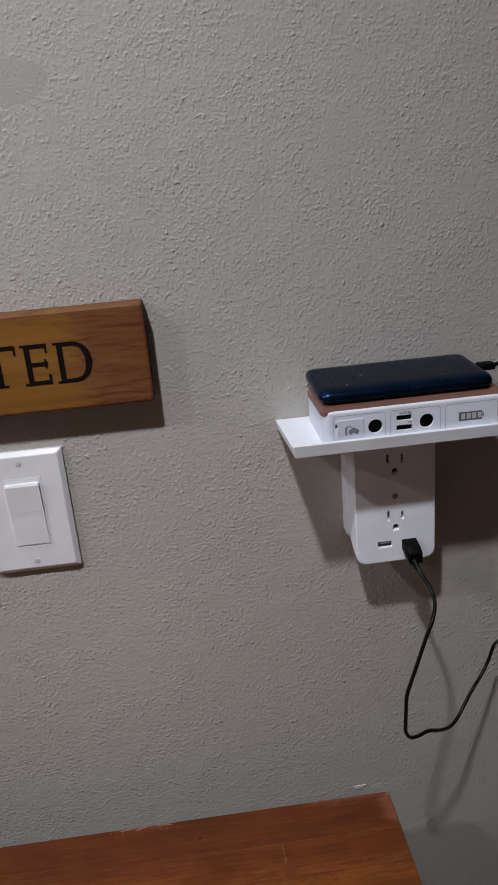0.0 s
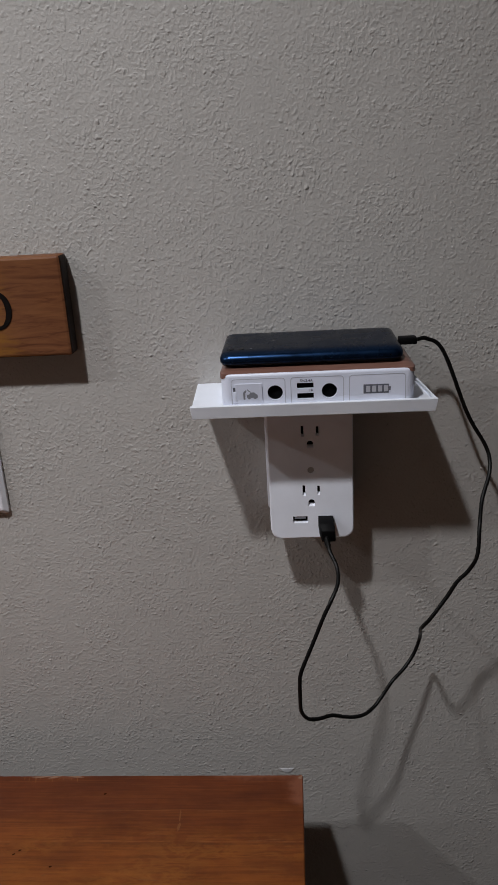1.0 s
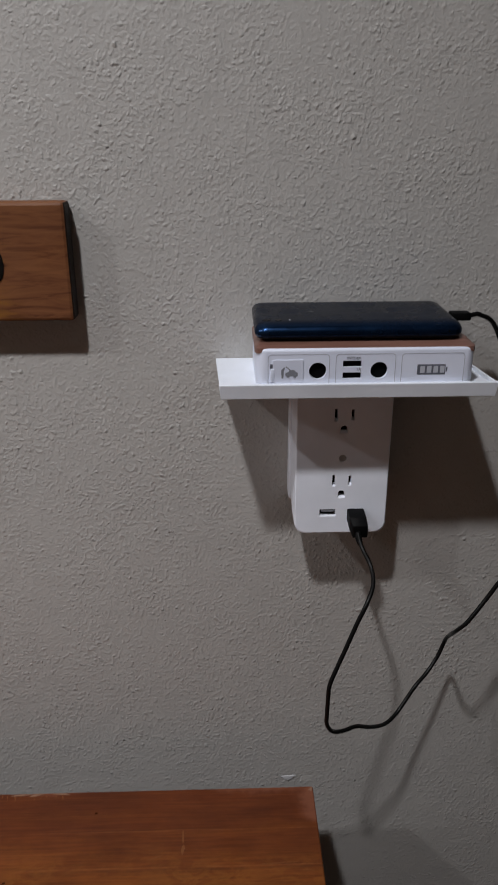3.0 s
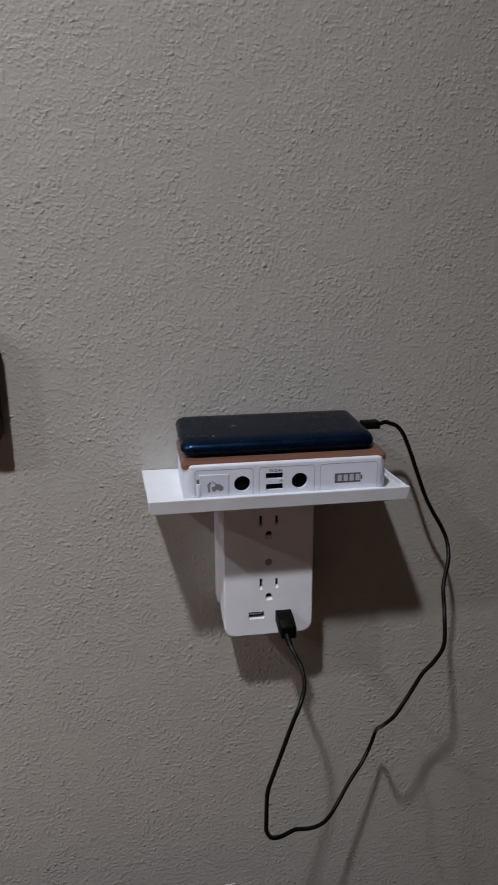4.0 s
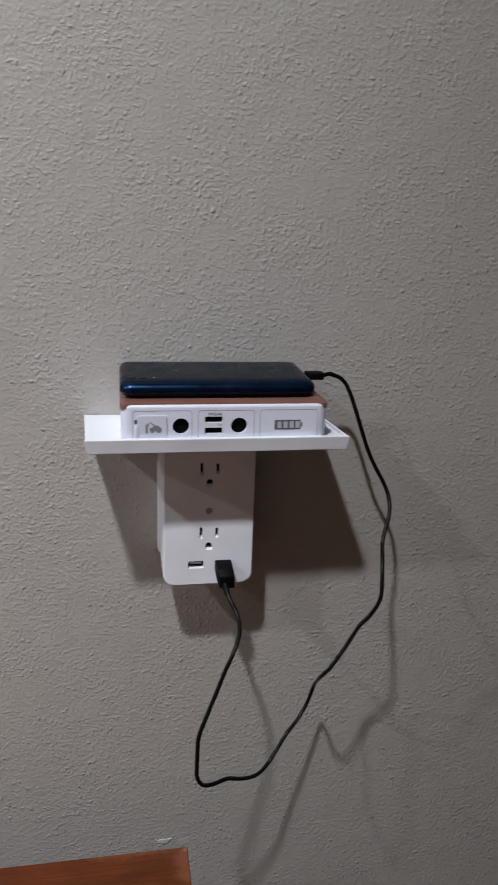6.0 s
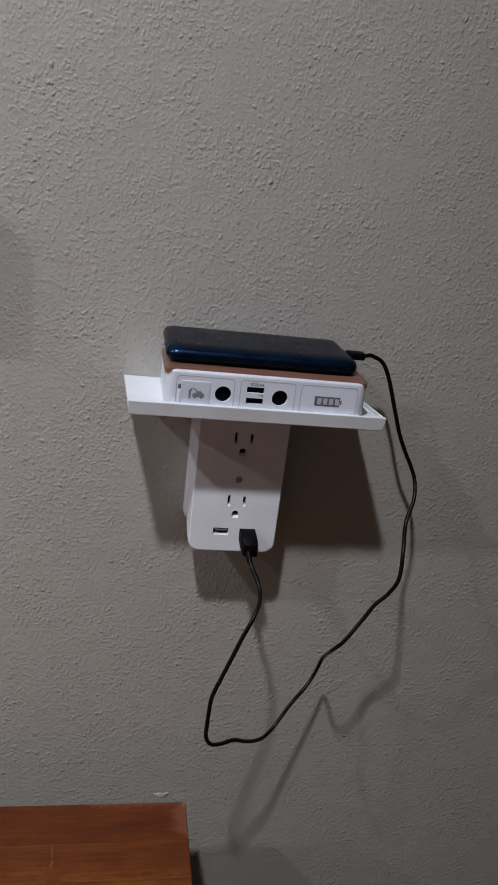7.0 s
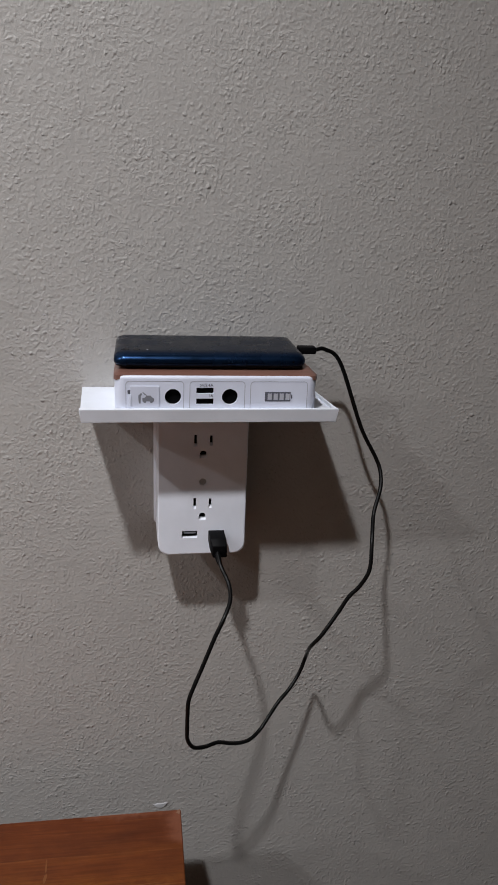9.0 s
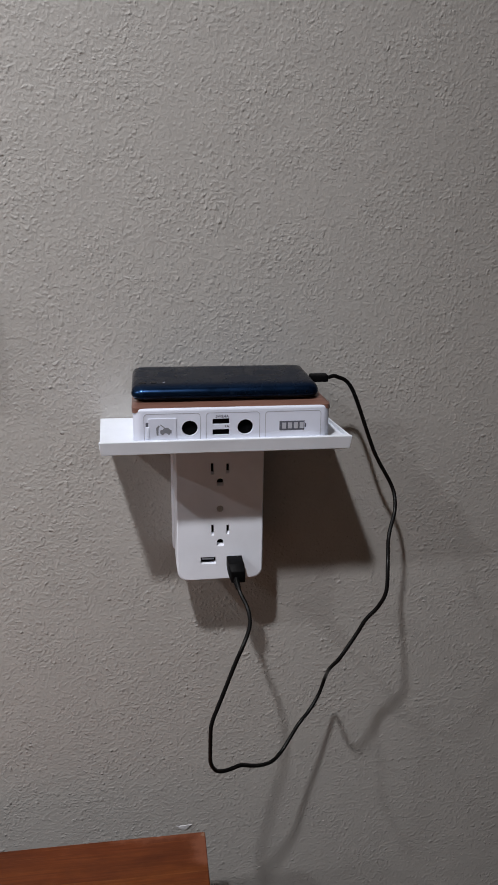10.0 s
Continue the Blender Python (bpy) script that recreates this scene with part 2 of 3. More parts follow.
WALL = wall_paint("wall_paint", 1.12, 1.0)
SHELF_WHITE = plain("shelf_white_plastic", (0.77, 0.81, 0.88), 0.45, 0.08)
BODY_WHITE = plain("outlet_white_plastic", (0.79, 0.825, 0.905), 0.42, 0.06)
BANK_WHITE = plain("bank_white_plastic", (0.69, 0.73, 0.85), 0.38, 0.05)
SCREW_WHITE = plain("white_screw_head", (0.50, 0.51, 0.54), 0.4)
PLATE_WHITE = plain("switch_white_plastic", (0.72, 0.735, 0.78), 0.35, 0.04)
BLACK = plain("black_plastic", (0.0026, 0.0026, 0.0030), 0.55, 0.1, spec=0.09)
# near black: sockets and ports, and painted shade deep in the outlet slots
HOLE = plain("dark_inside", (0.0012, 0.0012, 0.0014), 0.9, spec=0.1)
CABLE = plain("black_cable_jacket", (0.003, 0.003, 0.003), 0.36, 0.08, 700.0, spec=0.2)
INK = plain("grey_ink", (0.20, 0.21, 0.24), 0.5)
PALE_INK = plain("pale_grey_ink", (0.40, 0.415, 0.48), 0.5)
SLATE = plain("slate_frame", (0.105, 0.11, 0.14), 0.4)
FROST = plain("frosted_cover", (0.63, 0.665, 0.78), 0.5)
LED = plain("clear_bars", (0.46, 0.475, 0.53), 0.3)
TERRACOTTA = varnished_wood("brown_wood_grain_panel", (0.120, 0.056, 0.042), (0.165, 0.080, 0.060), (0.205, 0.105, 0.080), 0.80, 0.38, 0.25)
PHONE_BLUE = plain("phone_blue_shell", (0.0080, 0.0255, 0.068), 0.26, coat=0.05, metallic=0.9)
PHONE_BLUE.node_tree.nodes["Principled BSDF"].inputs["Specular Tint"].default_value = (0.66, 0.64, 0.60, 1)
MARK = plain("faint_grey_mark", (0.032, 0.036, 0.042), 0.5)
LENS = plain("camera_lens", (0.006, 0.006, 0.008), 0.45, spec=0.2)
STEEL = plain("screw_metal", (0.45, 0.45, 0.46), 0.35, metallic=0.9)
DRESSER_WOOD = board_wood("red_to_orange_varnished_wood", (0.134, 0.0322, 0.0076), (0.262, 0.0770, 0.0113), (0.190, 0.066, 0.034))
SIGN_WOOD = sign_wood()
SCRATCH = plain("pale_scratch", (0.172, 0.064, 0.022), 0.6, spec=0.2)
BARE = plain("bare_wood_chip", (0.22, 0.115, 0.068), 0.8, 0.5)
SPOT = plain("dark_speck", (0.038, 0.013, 0.006), 0.8, spec=0.05)
# near-black brown: shade on the sign's ends and underside, put into the colour
SHADED_END = plain("shaded_edge", (0.020, 0.010, 0.006), 0.6, 0.3, spec=0.15)
LETTER = plain("black_letter_paint", (0.006, 0.0042, 0.0035), 0.75, 0.2, spec=0.08)
SPACKLE = plain("white_spackle", (0.53, 0.53, 0.545), 0.8, 0.8, 260.0)
PATCH = wall_paint("smoother_wall_paint", 0.5, 0.91)
SMUDGE = wall_paint("scuffed_wall_paint", 0.6, 1.12)
# surfaces out of view, toned for the light they bounce back
OTHER_WALL = plain("far_wall_paint", (0.70, 0.61, 0.54), 0.7, 0.3, 200.0)
CEILING = plain("ceiling_paint", (0.74, 0.73, 0.70), 0.8, 0.3, 200.0)
FLOOR = plain("unseen_floor", (0.18, 0.115, 0.08), 0.95, 0.8, 300.0, vary=0.2)
FABRIC = plain("black_matt_plastic", (0.004, 0.004, 0.0045), 0.7, 0.3, 500.0, spec=0.2)


# ---------------- mesh helpers ----------------
def finish(name, bm, material, smooth=True):
    mesh = bpy.data.meshes.new(name)
    bmesh.ops.recalc_face_normals(bm, faces=bm.faces)
    bm.to_mesh(mesh)
    bm.free()
    mesh.materials.append(material)
    if smooth:
        settle(mesh)
    return mesh


def settle(mesh):
    """Smooth small curved facets, keep the large faces flat."""
    mesh.shade_smooth()
    mesh.set_sharp_from_angle(angle=radians(34))
    for poly in mesh.polygons:
        if poly.area > 1.2e-4 or len(poly.vertices) > 8:
            poly.use_smooth = False


def part(name, bm, material, parent=None, label="", smooth=True):
    ob = new(name, finish(name, bm, material, smooth))
    ob.parent = parent
    if label:
        ob["label"] = label
    return ob


def thing(name, at, label, category, group="", kind=""):
    return tagged(place_empty(name, at), label, category, group, kind)


def place_empty(name, at):
    ob = new(name)
    ob.empty_display_size = 0.02
    ob.matrix_world = at
    return ob


def box(x0, x1, y0, y1, z0, z1, bevel=0.0, segments=2):
    bm = bmesh.new()
    bmesh.ops.create_cube(bm, size=1.0, matrix=Matrix.Translation(((x0 + x1) / 2, (y0 + y1) / 2, (z0 + z1) / 2)) @ Matrix.Diagonal((x1 - x0, y1 - y0, z1 - z0, 1)))
    if bevel:
        bmesh.ops.bevel(bm, geom=list(bm.edges), offset=bevel, segments=segments, profile=0.5, affect="EDGES")
    return bm


def outline(w, h, r, steps=6, open_bottom=False):
    """Corner points of a rounded rectangle, centred, anticlockwise from the lower right."""
    pts = []
    for cx, cz, a0 in ((w / 2 - r, -h / 2 + r, -90), (w / 2 - r, h / 2 - r, 0), (-w / 2 + r, h / 2 - r, 90), (-w / 2 + r, -h / 2 + r, 180)):
        for i in range(steps + 1):
            a = radians(a0 + 90 * i / steps)
            pts.append((cx + r * math.cos(a), cz + r * math.sin(a)))
    return pts


def loft(rings, cap=True):
    """A skin through closed rings of equal length."""
    bm = bmesh.new()
    rows = [[bm.verts.new(p) for p in ring] for ring in rings]
    n = len(rows[0])
    for a, b in zip(rows, rows[1:]):
        for i in range(n):
            bm.faces.new((a[i], a[(i + 1) % n], b[(i + 1) % n], b[i]))
    if cap:
        bm.faces.new(list(reversed(rows[0])))
        bm.faces.new(rows[-1])
    return bm


def slab_xz(w, h, r, y_back, y_front, edge=0.0, cx=0.0, cz=0.0, steps=6):
    """A rounded plate that faces -y, with a rounded front rim."""
    rings = [[(cx + x, y_back, cz + z) for x, z in outline(w, h, r, steps)]]
    if edge:
        for i in range(4):
            a = radians(90 * i / 3)
            inset = edge * (1 - math.cos(a))
            rings.append([(cx + x, y_front + edge * (1 - math.sin(a)), cz + z) for x, z in outline(w - 2 * inset, h - 2 * inset, max(r - inset, 0.0002), steps)])
    else:
        rings.append([(cx + x, y_front, cz + z) for x, z in outline(w, h, r, steps)])
    return loft(rings)


def slab_xy(w, d, r, z0, z1, lower=0.0, upper=0.0, cx=0.0, cy=0.0, steps=8):
    """A rounded plate that lies flat, with rounded lower and upper rims."""
    rings = []
    for i in range(5):
        a = radians(90 * i / 4)
        inset = lower * (1 - math.sin(a))
        rings.append([(cx + x, cy + y, z0 + lower * (1 - math.cos(a))) for x, y in outline(w - 2 * inset, d - 2 * inset, max(r - inset, 0.0002), steps)])
    for i in range(5):
        a = radians(90 * i / 4)
        inset = upper * (1 - math.cos(a))
        rings.append([(cx + x, cy + y, z1 - upper + upper * math.sin(a)) for x, y in outline(w - 2 * inset, d - 2 * inset, max(r - inset, 0.0002), steps)])
    return loft(rings)


def drum(cx, cz, r, y0, y1, sides=28):
    """A short round bar along y."""
    ring = [(cx + r * math.cos(2 * math.pi * i / sides), cz + r * math.sin(2 * math.pi * i / sides)) for i in range(sides)]
    return loft([[(x, y0, z) for x, z in ring], [(x, y1, z) for x, z in ring]])


def glide(points, per=8):
    """A smooth line through the points."""
    pts = [Vector(p) for p in points]
    pts = [2 * pts[0] - pts[1], *pts, 2 * pts[-1] - pts[-2]]
    out = []
    for a, b, c, d in zip(pts, pts[1:], pts[2:], pts[3:]):
        for i in range(per):
            t = i / per
            out.append(0.5 * (2 * b + (c - a) * t + (2 * a - 5 * b + 4 * c - d) * t * t + (3 * b - a - 3 * c + d) * t ** 3))
    return out + [pts[-2]]


def tube(line, radius, sides=12):
    """A round cord along a line; radius may be a function of 0..1."""
    rings = []
    side = Vector((1, 0, 0))
    for i, p in enumerate(line):
        ahead = (line[min(i + 1, len(line) - 1)] - line[max(i - 1, 0)]).normalized()
        side = (side - ahead * side.dot(ahead)).normalized()
        other = ahead.cross(side)
        r = radius(i / (len(line) - 1)) if callable(radius) else radius
        rings.append([p + r * (math.cos(a) * side + math.sin(a) * other) for a in (2 * math.pi * k / sides for k in range(sides))])
    return loft(rings)


def carve(ob, cutters):
    """Cut the closed meshes out of ob for good."""
    bm = bmesh.new()
    for cutter in cutters:
        spare = bpy.data.meshes.new("spare")
        bmesh.ops.recalc_face_normals(cutter, faces=cutter.faces)
        cutter.to_mesh(spare)
        cutter.free()
        bm.from_mesh(spare)
        bpy.data.meshes.remove(spare)
    spare = bpy.data.meshes.new("spare")
    bm.to_mesh(spare)
    bm.free()
    knife = new("spare", spare)
    bpy.context.view_layer.update()
    knife.matrix_world = ob.matrix_world
    mod = ob.modifiers.new("carve", "BOOLEAN")
    mod.operation, mod.solver, mod.object, mod.use_self = "DIFFERENCE", "EXACT", knife, True
    bpy.context.view_layer.update()
    done = bpy.data.meshes.new_from_object(ob.evaluated_get(bpy.context.evaluated_depsgraph_get()))
    ob.modifiers.remove(mod)
    old = ob.data
    ob.data = done
    done.name = old.name
    bpy.data.meshes.remove(old)
    bpy.data.objects.remove(knife)
    bpy.data.meshes.remove(spare)
    settle(done)


# ---------------- the room ----------------
X0, X1, Y0, HIGH = -3.7, 3.6, -2.4, 2.80
tagged(part("wall_north", box(X0, X1, 0, 0.1, 0, HIGH), WALL), "greige painted wall with sprayed drop texture", "wall", kind="structure")
# unseen walls, floor and ceiling close the room; distance and tone serve bounce light
tagged(part("wall_south", box(X0, X1, Y0 - 0.1, Y0, 0, HIGH), OTHER_WALL), "unseen plain wall, pale for bounce light", "wall", kind="structure")
tagged(part("wall_west", box(X0 - 0.1, X0, Y0, 0.1, 0, HIGH), OTHER_WALL), "unseen plain wall, pale for bounce light", "wall", kind="structure")
tagged(part("wall_east", box(X1, X1 + 0.1, Y0, 0.1, 0, HIGH), OTHER_WALL), "unseen plain wall, pale for bounce light", "wall", kind="structure")
tagged(part("floor", box(X0, X1, Y0, 0.1, -0.1, 0), FLOOR), "unseen plain floor, warm for bounce light", "floor", kind="structure")
tagged(part("ceiling", box(X0, X1, Y0, 0.1, HIGH, HIGH + 0.1), CEILING), "unseen plain ceiling, pale for bounce light", "ceiling", kind="structure")


def blot(cx, cz, w, h, lift, seed, steps=40):
    """An uneven thin patch on the wall."""
    rnd = random.Random(seed)
    wob = [rnd.uniform(0.45, 1.2) for _ in range(9)]
    rings = []
    for scale, up in ((1.0, -0.0004), (0.95, lift * 0.7), (0.3, lift)):
        ring = []
        for i in range(steps):
            f = 9 * i / steps
            k = wob[int(f) % 9] * (1 - f % 1) + wob[(int(f) + 1) % 9] * (f % 1)
            a = 2 * math.pi * i / steps
            ring.append((cx + w / 2 * k * scale * math.cos(a), -up, cz + h / 2 * k * scale * math.sin(a)))
        rings.append(ring)
    return loft(rings)


PATCH_RING = [(0.040 * math.cos(a) * (1 + 0.06 * math.sin(3 * a)), 0.0175 * math.sin(a) * (1 + 0.08 * math.cos(2 * a))) for a in (2 * math.pi * i / 40 for i in range(40))]
tagged(part("wall_patch", loft([[(-0.283 + x * k, -up, 1.541 + z * k) for x, z in PATCH_RING] for k, up in ((1.0, -0.0004), (0.985, 0.00004), (0.5, 0.00006))]), PATCH), "smooth filled patch on the textured wall", "wall patch", kind="structure")
CHIP = [(-0.0088, 0.0030), (-0.0052, 0.0020), (-0.0020, 0.0030), (0.0016, 0.0022), (0.0046, 0.0030), (0.0082, 0.0026), (0.0060, 0.0006), (0.0038, -0.0020), (0.0010, -0.0034), (-0.0024, -0.0030), (-0.0048, -0.0010)]
tagged(part("wall_chip", loft([[(-0.0330 + x * k, -0.0004 - up, 0.8372 + z * k) for x, z in CHIP] for k, up in ((1.0, 0.0), (0.88, 0.0005), (0.5, 0.0006))]), SPACKLE), "small white plaster chip in the wall paint", "wall chip", kind="structure")
tagged(part("wall_smudge", blot(-0.0150, 0.8350, 0.016, 0.009, 0.00008, 8), SMUDGE), "pale scuffed smudge on the wall paint", "wall smudge", kind="structure")


# ---------------- dresser ----------------
def dresser():
    """Wooden dresser, its back a hand's width from the wall."""
    right, back, top = -0.016, -0.057, 0.886
    wide, deep, slab = 0.92, 0.46, 0.022
    ob = thing("dresser", pose(right - wide / 2, back - deep / 2, 0), "orange-brown varnished wooden dresser with scuffed top", "dresser")
    w, d = wide / 2, deep / 2
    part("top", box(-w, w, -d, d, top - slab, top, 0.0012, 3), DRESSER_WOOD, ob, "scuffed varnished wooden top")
    rnd = random.Random(4)

    def mark(x, y, length, width, turn, material, name, lift=0.00012, wobble=0.25):
        ring = []
        for i in range(18):
            a = 2 * math.pi * i / 18
            k = 1 + rnd.uniform(-wobble, wobble)
            u, v = length / 2 * k * math.cos(a), width / 2 * k * math.sin(a)
            c, sn = math.cos(radians(turn)), math.sin(radians(turn))
            ring.append((x - ob.location.x + u * c - v * sn, y - ob.location.y + u * sn + v * c))
        part(name, loft([[(p, q, top - 0.0002) for p, q in ring], [(p, q, top + lift) for p, q in ring]]), material, ob)

    for x, y, length, width, turn in ((-0.128, -0.105, 0.013, 0.0015, 95), (-0.1275, -0.117, 0.009, 0.0024, 85), (-0.150, -0.124, 0.012, 0.0007, 20), (-0.145, -0.170, 0.022, 0.0007, -3),
                                      (-0.050, -0.131, 0.034, 0.0005, 3), (-0.235, -0.166, 0.004, 0.0012, 15)):
        mark(x, y, length, width, turn, SCRATCH, "scratch")
    for x, y, length, width, turn in ((-0.258, -0.0592, 0.010, 0.0030, 10), (-0.272, -0.0588, 0.016, 0.0018, 4), (-0.236, -0.0589, 0.014, 0.0016, -4), (-0.0182, -0.0605, 0.0045, 0.0030, 60)):
        mark(x, y, length, width, turn, BARE, "edge_chip", 0.0002, 0.4)
    for i in range(11):
        x = -0.290 + i * 0.0052 + rnd.uniform(-0.003, 0.003)
        long = rnd.uniform(0.003, 0.0085)
        mark(x, -0.0585 - long / 2, long, rnd.uniform(0.0005, 0.0009), rnd.uniform(45, 115), SCRATCH, "scratch")
    for x, y in ((-0.203, -0.080), (-0.268, -0.146), (-0.264, -0.142), (-0.232, -0.158)):
        mark(x, y, 0.0026, 0.0016, 15, SPOT, "dark_spot")
    part("side_panel", box(-w + 0.008, -w + 0.026, -d + 0.015, d - 0.004, 0.06, top - slab), DRESSER_WOOD, ob)
    part("side_panel", box(w - 0.026, w - 0.008, -d + 0.015, d - 0.004, 0.06, top - slab), DRESSER_WOOD, ob)
    part("back_panel", box(-w + 0.026, w - 0.026, d - 0.012, d - 0.006, 0.06, top - slab), DRESSER_WOOD, ob)
    part("plinth", box(-w + 0.02, w - 0.02, -d + 0.03, d - 0.01, 0.0, 0.06), DRESSER_WOOD, ob)
    for i in range(4):
        z0 = 0.07 + i * 0.197
        front = part("drawer", box(-w + 0.028, w - 0.028, -d + 0.002, -d + 0.022, z0, z0 + 0.187, 0.003), DRESSER_WOOD, ob)
        for s in (-0.25, 0.25):
            part("knob", slab_xz(0.03, 0.03, 0.0149, -d + 0.004, -d - 0.02, 0.008, s, z0 + 0.094), DRESSER_WOOD, front)
    return ob


dresser()


# ---------------- wooden sign ----------------
def letter(char, height, x, z, y, stretch, parent):
    """One painted capital with slab serifs, in the built-in font."""
    curve = bpy.data.curves.new("letter", "FONT")
    curve.body, curve.size, curve.extrude, curve.offset = char, 1.0, 0.01, -0.014
    spare = new("letter", curve)
    bpy.context.view_layer.update()
    mesh = bpy.data.meshes.new_from_object(spare.evaluated_get(bpy.context.evaluated_depsgraph_get()))
    bpy.data.objects.remove(spare)
    bpy.data.curves.remove(curve)
    co = np.array([v.co for v in mesh.vertices])
    low, high = co.min(axis=0), co.max(axis=0)
    k = height / (high[1] - low[1])
    for v in mesh.vertices:
        v.co = ((v.co.x - low[0]) * k * stretch, -0.0003 * (1 if v.co.z > 0 else -1), (v.co.y - low[1]) * k)
    width = (high[0] - low[0]) * k * stretch
    bm = bmesh.new()
    bm.from_mesh(mesh)
    bpy.data.meshes.remove(mesh)
    s = height * 0.045
    stem = height * 0.125
    if char == "T":
        spots = [(width / 2 - stem * 0.52, width / 2 + stem * 0.52, 0, height), (width / 2 - stem * 1.4, width / 2 + stem * 1.4, 0, s), (0, s, height * 0.76, height), (width - s, width, height * 0.76, height)]
    elif char == "E":
        spots = [(-stem * 0.05, stem, 0, height), (-stem * 0.7, stem, 0, s), (-stem * 0.7, stem, height - s, height), (width - s, width + s * 0.4, 0, height * 0.24), (width - s, width, height * 0.78, height), (width * 0.82, width * 0.82 + s, height * 0.40, height * 0.62)]
    else:
        spots = [(-stem * 0.05, stem, 0, height), (-stem * 0.7, stem, 0, s), (-stem * 0.7, stem, height - s, height)]
    pieces = [box(a, b, -0.00034 - 0.00003 * i, 0.00025, c, d) for i, (a, b, c, d) in enumerate(spots)]
    if char == "D":
        turns = [radians(-72 + 12 * i) for i in range(13)]
        bowl = [(width * 0.36 + width * 0.64 * math.cos(a), height / 2 * (1 + math.sin(a))) for a in turns]
        bowl += [(width * 0.36 + (width * 0.64 - stem * 1.25) * math.cos(a), height / 2 * (1 + 0.96 * math.sin(a))) for a in reversed(turns)]
        pieces.append(loft([[(px, q, pz) for px, pz in bowl] for q in (0.00025, -0.00046)]))
    for extra in pieces:
        spare_mesh = bpy.data.meshes.new("spare")
        extra.to_mesh(spare_mesh)
        extra.free()
        bm.from_mesh(spare_mesh)
        bpy.data.meshes.remove(spare_mesh)
    ob = part("letter", bm, LETTER, parent, "black painted capital " + char, smooth=False)
    ob.matrix_local = pose(x, y, z)
    return ob


def sign():
    right, low, high, thick = -0.1950, 1.2955, 1.3772, 0.0198
    wide, tall = 0.46, high - low
    ob = thing("wooden_sign", pose(right - wide / 2, 0, (low + high) / 2), "golden-brown stained wooden sign with black capitals, on the wall", "sign")
    w, h = wide / 2, tall / 2
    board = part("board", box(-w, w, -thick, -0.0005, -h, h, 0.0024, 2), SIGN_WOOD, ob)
    # side ends and underside get the colour with their shade painted in
    board.data.materials.append(SHADED_END)
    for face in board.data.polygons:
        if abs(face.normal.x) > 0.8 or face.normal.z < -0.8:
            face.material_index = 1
    y = -thick - 0.0002
    letter("T", 0.0328, -0.3290 + wide / 2 - right, -0.0165, y, 1.10, ob)
    letter("E", 0.0328, -0.2922 + wide / 2 - right, -0.0170, y, 0.96, ob)
    letter("D", 0.0328, -0.2666 + wide / 2 - right, -0.0175, y, 0.87, ob)
    return ob


sign()


# ---------------- light switch ----------------
def light_switch():
    ob = thing("light_switch", pose(-0.3178, 0, 1.2025), "white rocker light switch with square cover plate on the wall", "light switch")
    w, h = 0.0375, 0.0569
    rings = [[(x, y, z) for x, z in outline(2 * (w - i), 2 * (h - i), 0.0014, 3)] for y, i in ((-0.0005, 0.0), (-0.0030, 0.0), (-0.0036, 0.0004), (-0.0060, 0.0036), (-0.0063, 0.0046))]
    plate = part("cover_plate", loft(rings), PLATE_WHITE, ob)
    carve(plate, [box(-0.0166, 0.0166, -0.02, -0.002, -0.0335, 0.0335)])
    part("rocker_frame", slab_xz(0.0331, 0.0669, 0.001, -0.001, -0.00645, 0.0002), PLATE_WHITE, ob)
    a, b = 0.0143, 0.0296
    profile = [(-b, -0.0064), (-b, -0.0072), (-0.003, -0.0080), (0.0, -0.0082), (0.003, -0.0086), (b - 0.0026, -0.0102), (b - 0.001, -0.0094), (b - 0.0006, -0.0064)]
    part("rocker", loft([[(x, y, z) for z, y in profile] for x in (-a, a)]), PLATE_WHITE, ob, "white rocker pressed at the bottom")
    for z in (0.0465, -0.0465):
        head = part("screw", slab_xz(0.0050, 0.0050, 0.0024, -0.0060, -0.0067, 0.0004, 0, z), SCREW_WHITE, ob)
        part("screw_slot", box(-0.0020, 0.0020, -0.00685, -0.0066, z - 0.0002, z + 0.0002), SCREW_WHITE, head)
    return ob


light_switch()


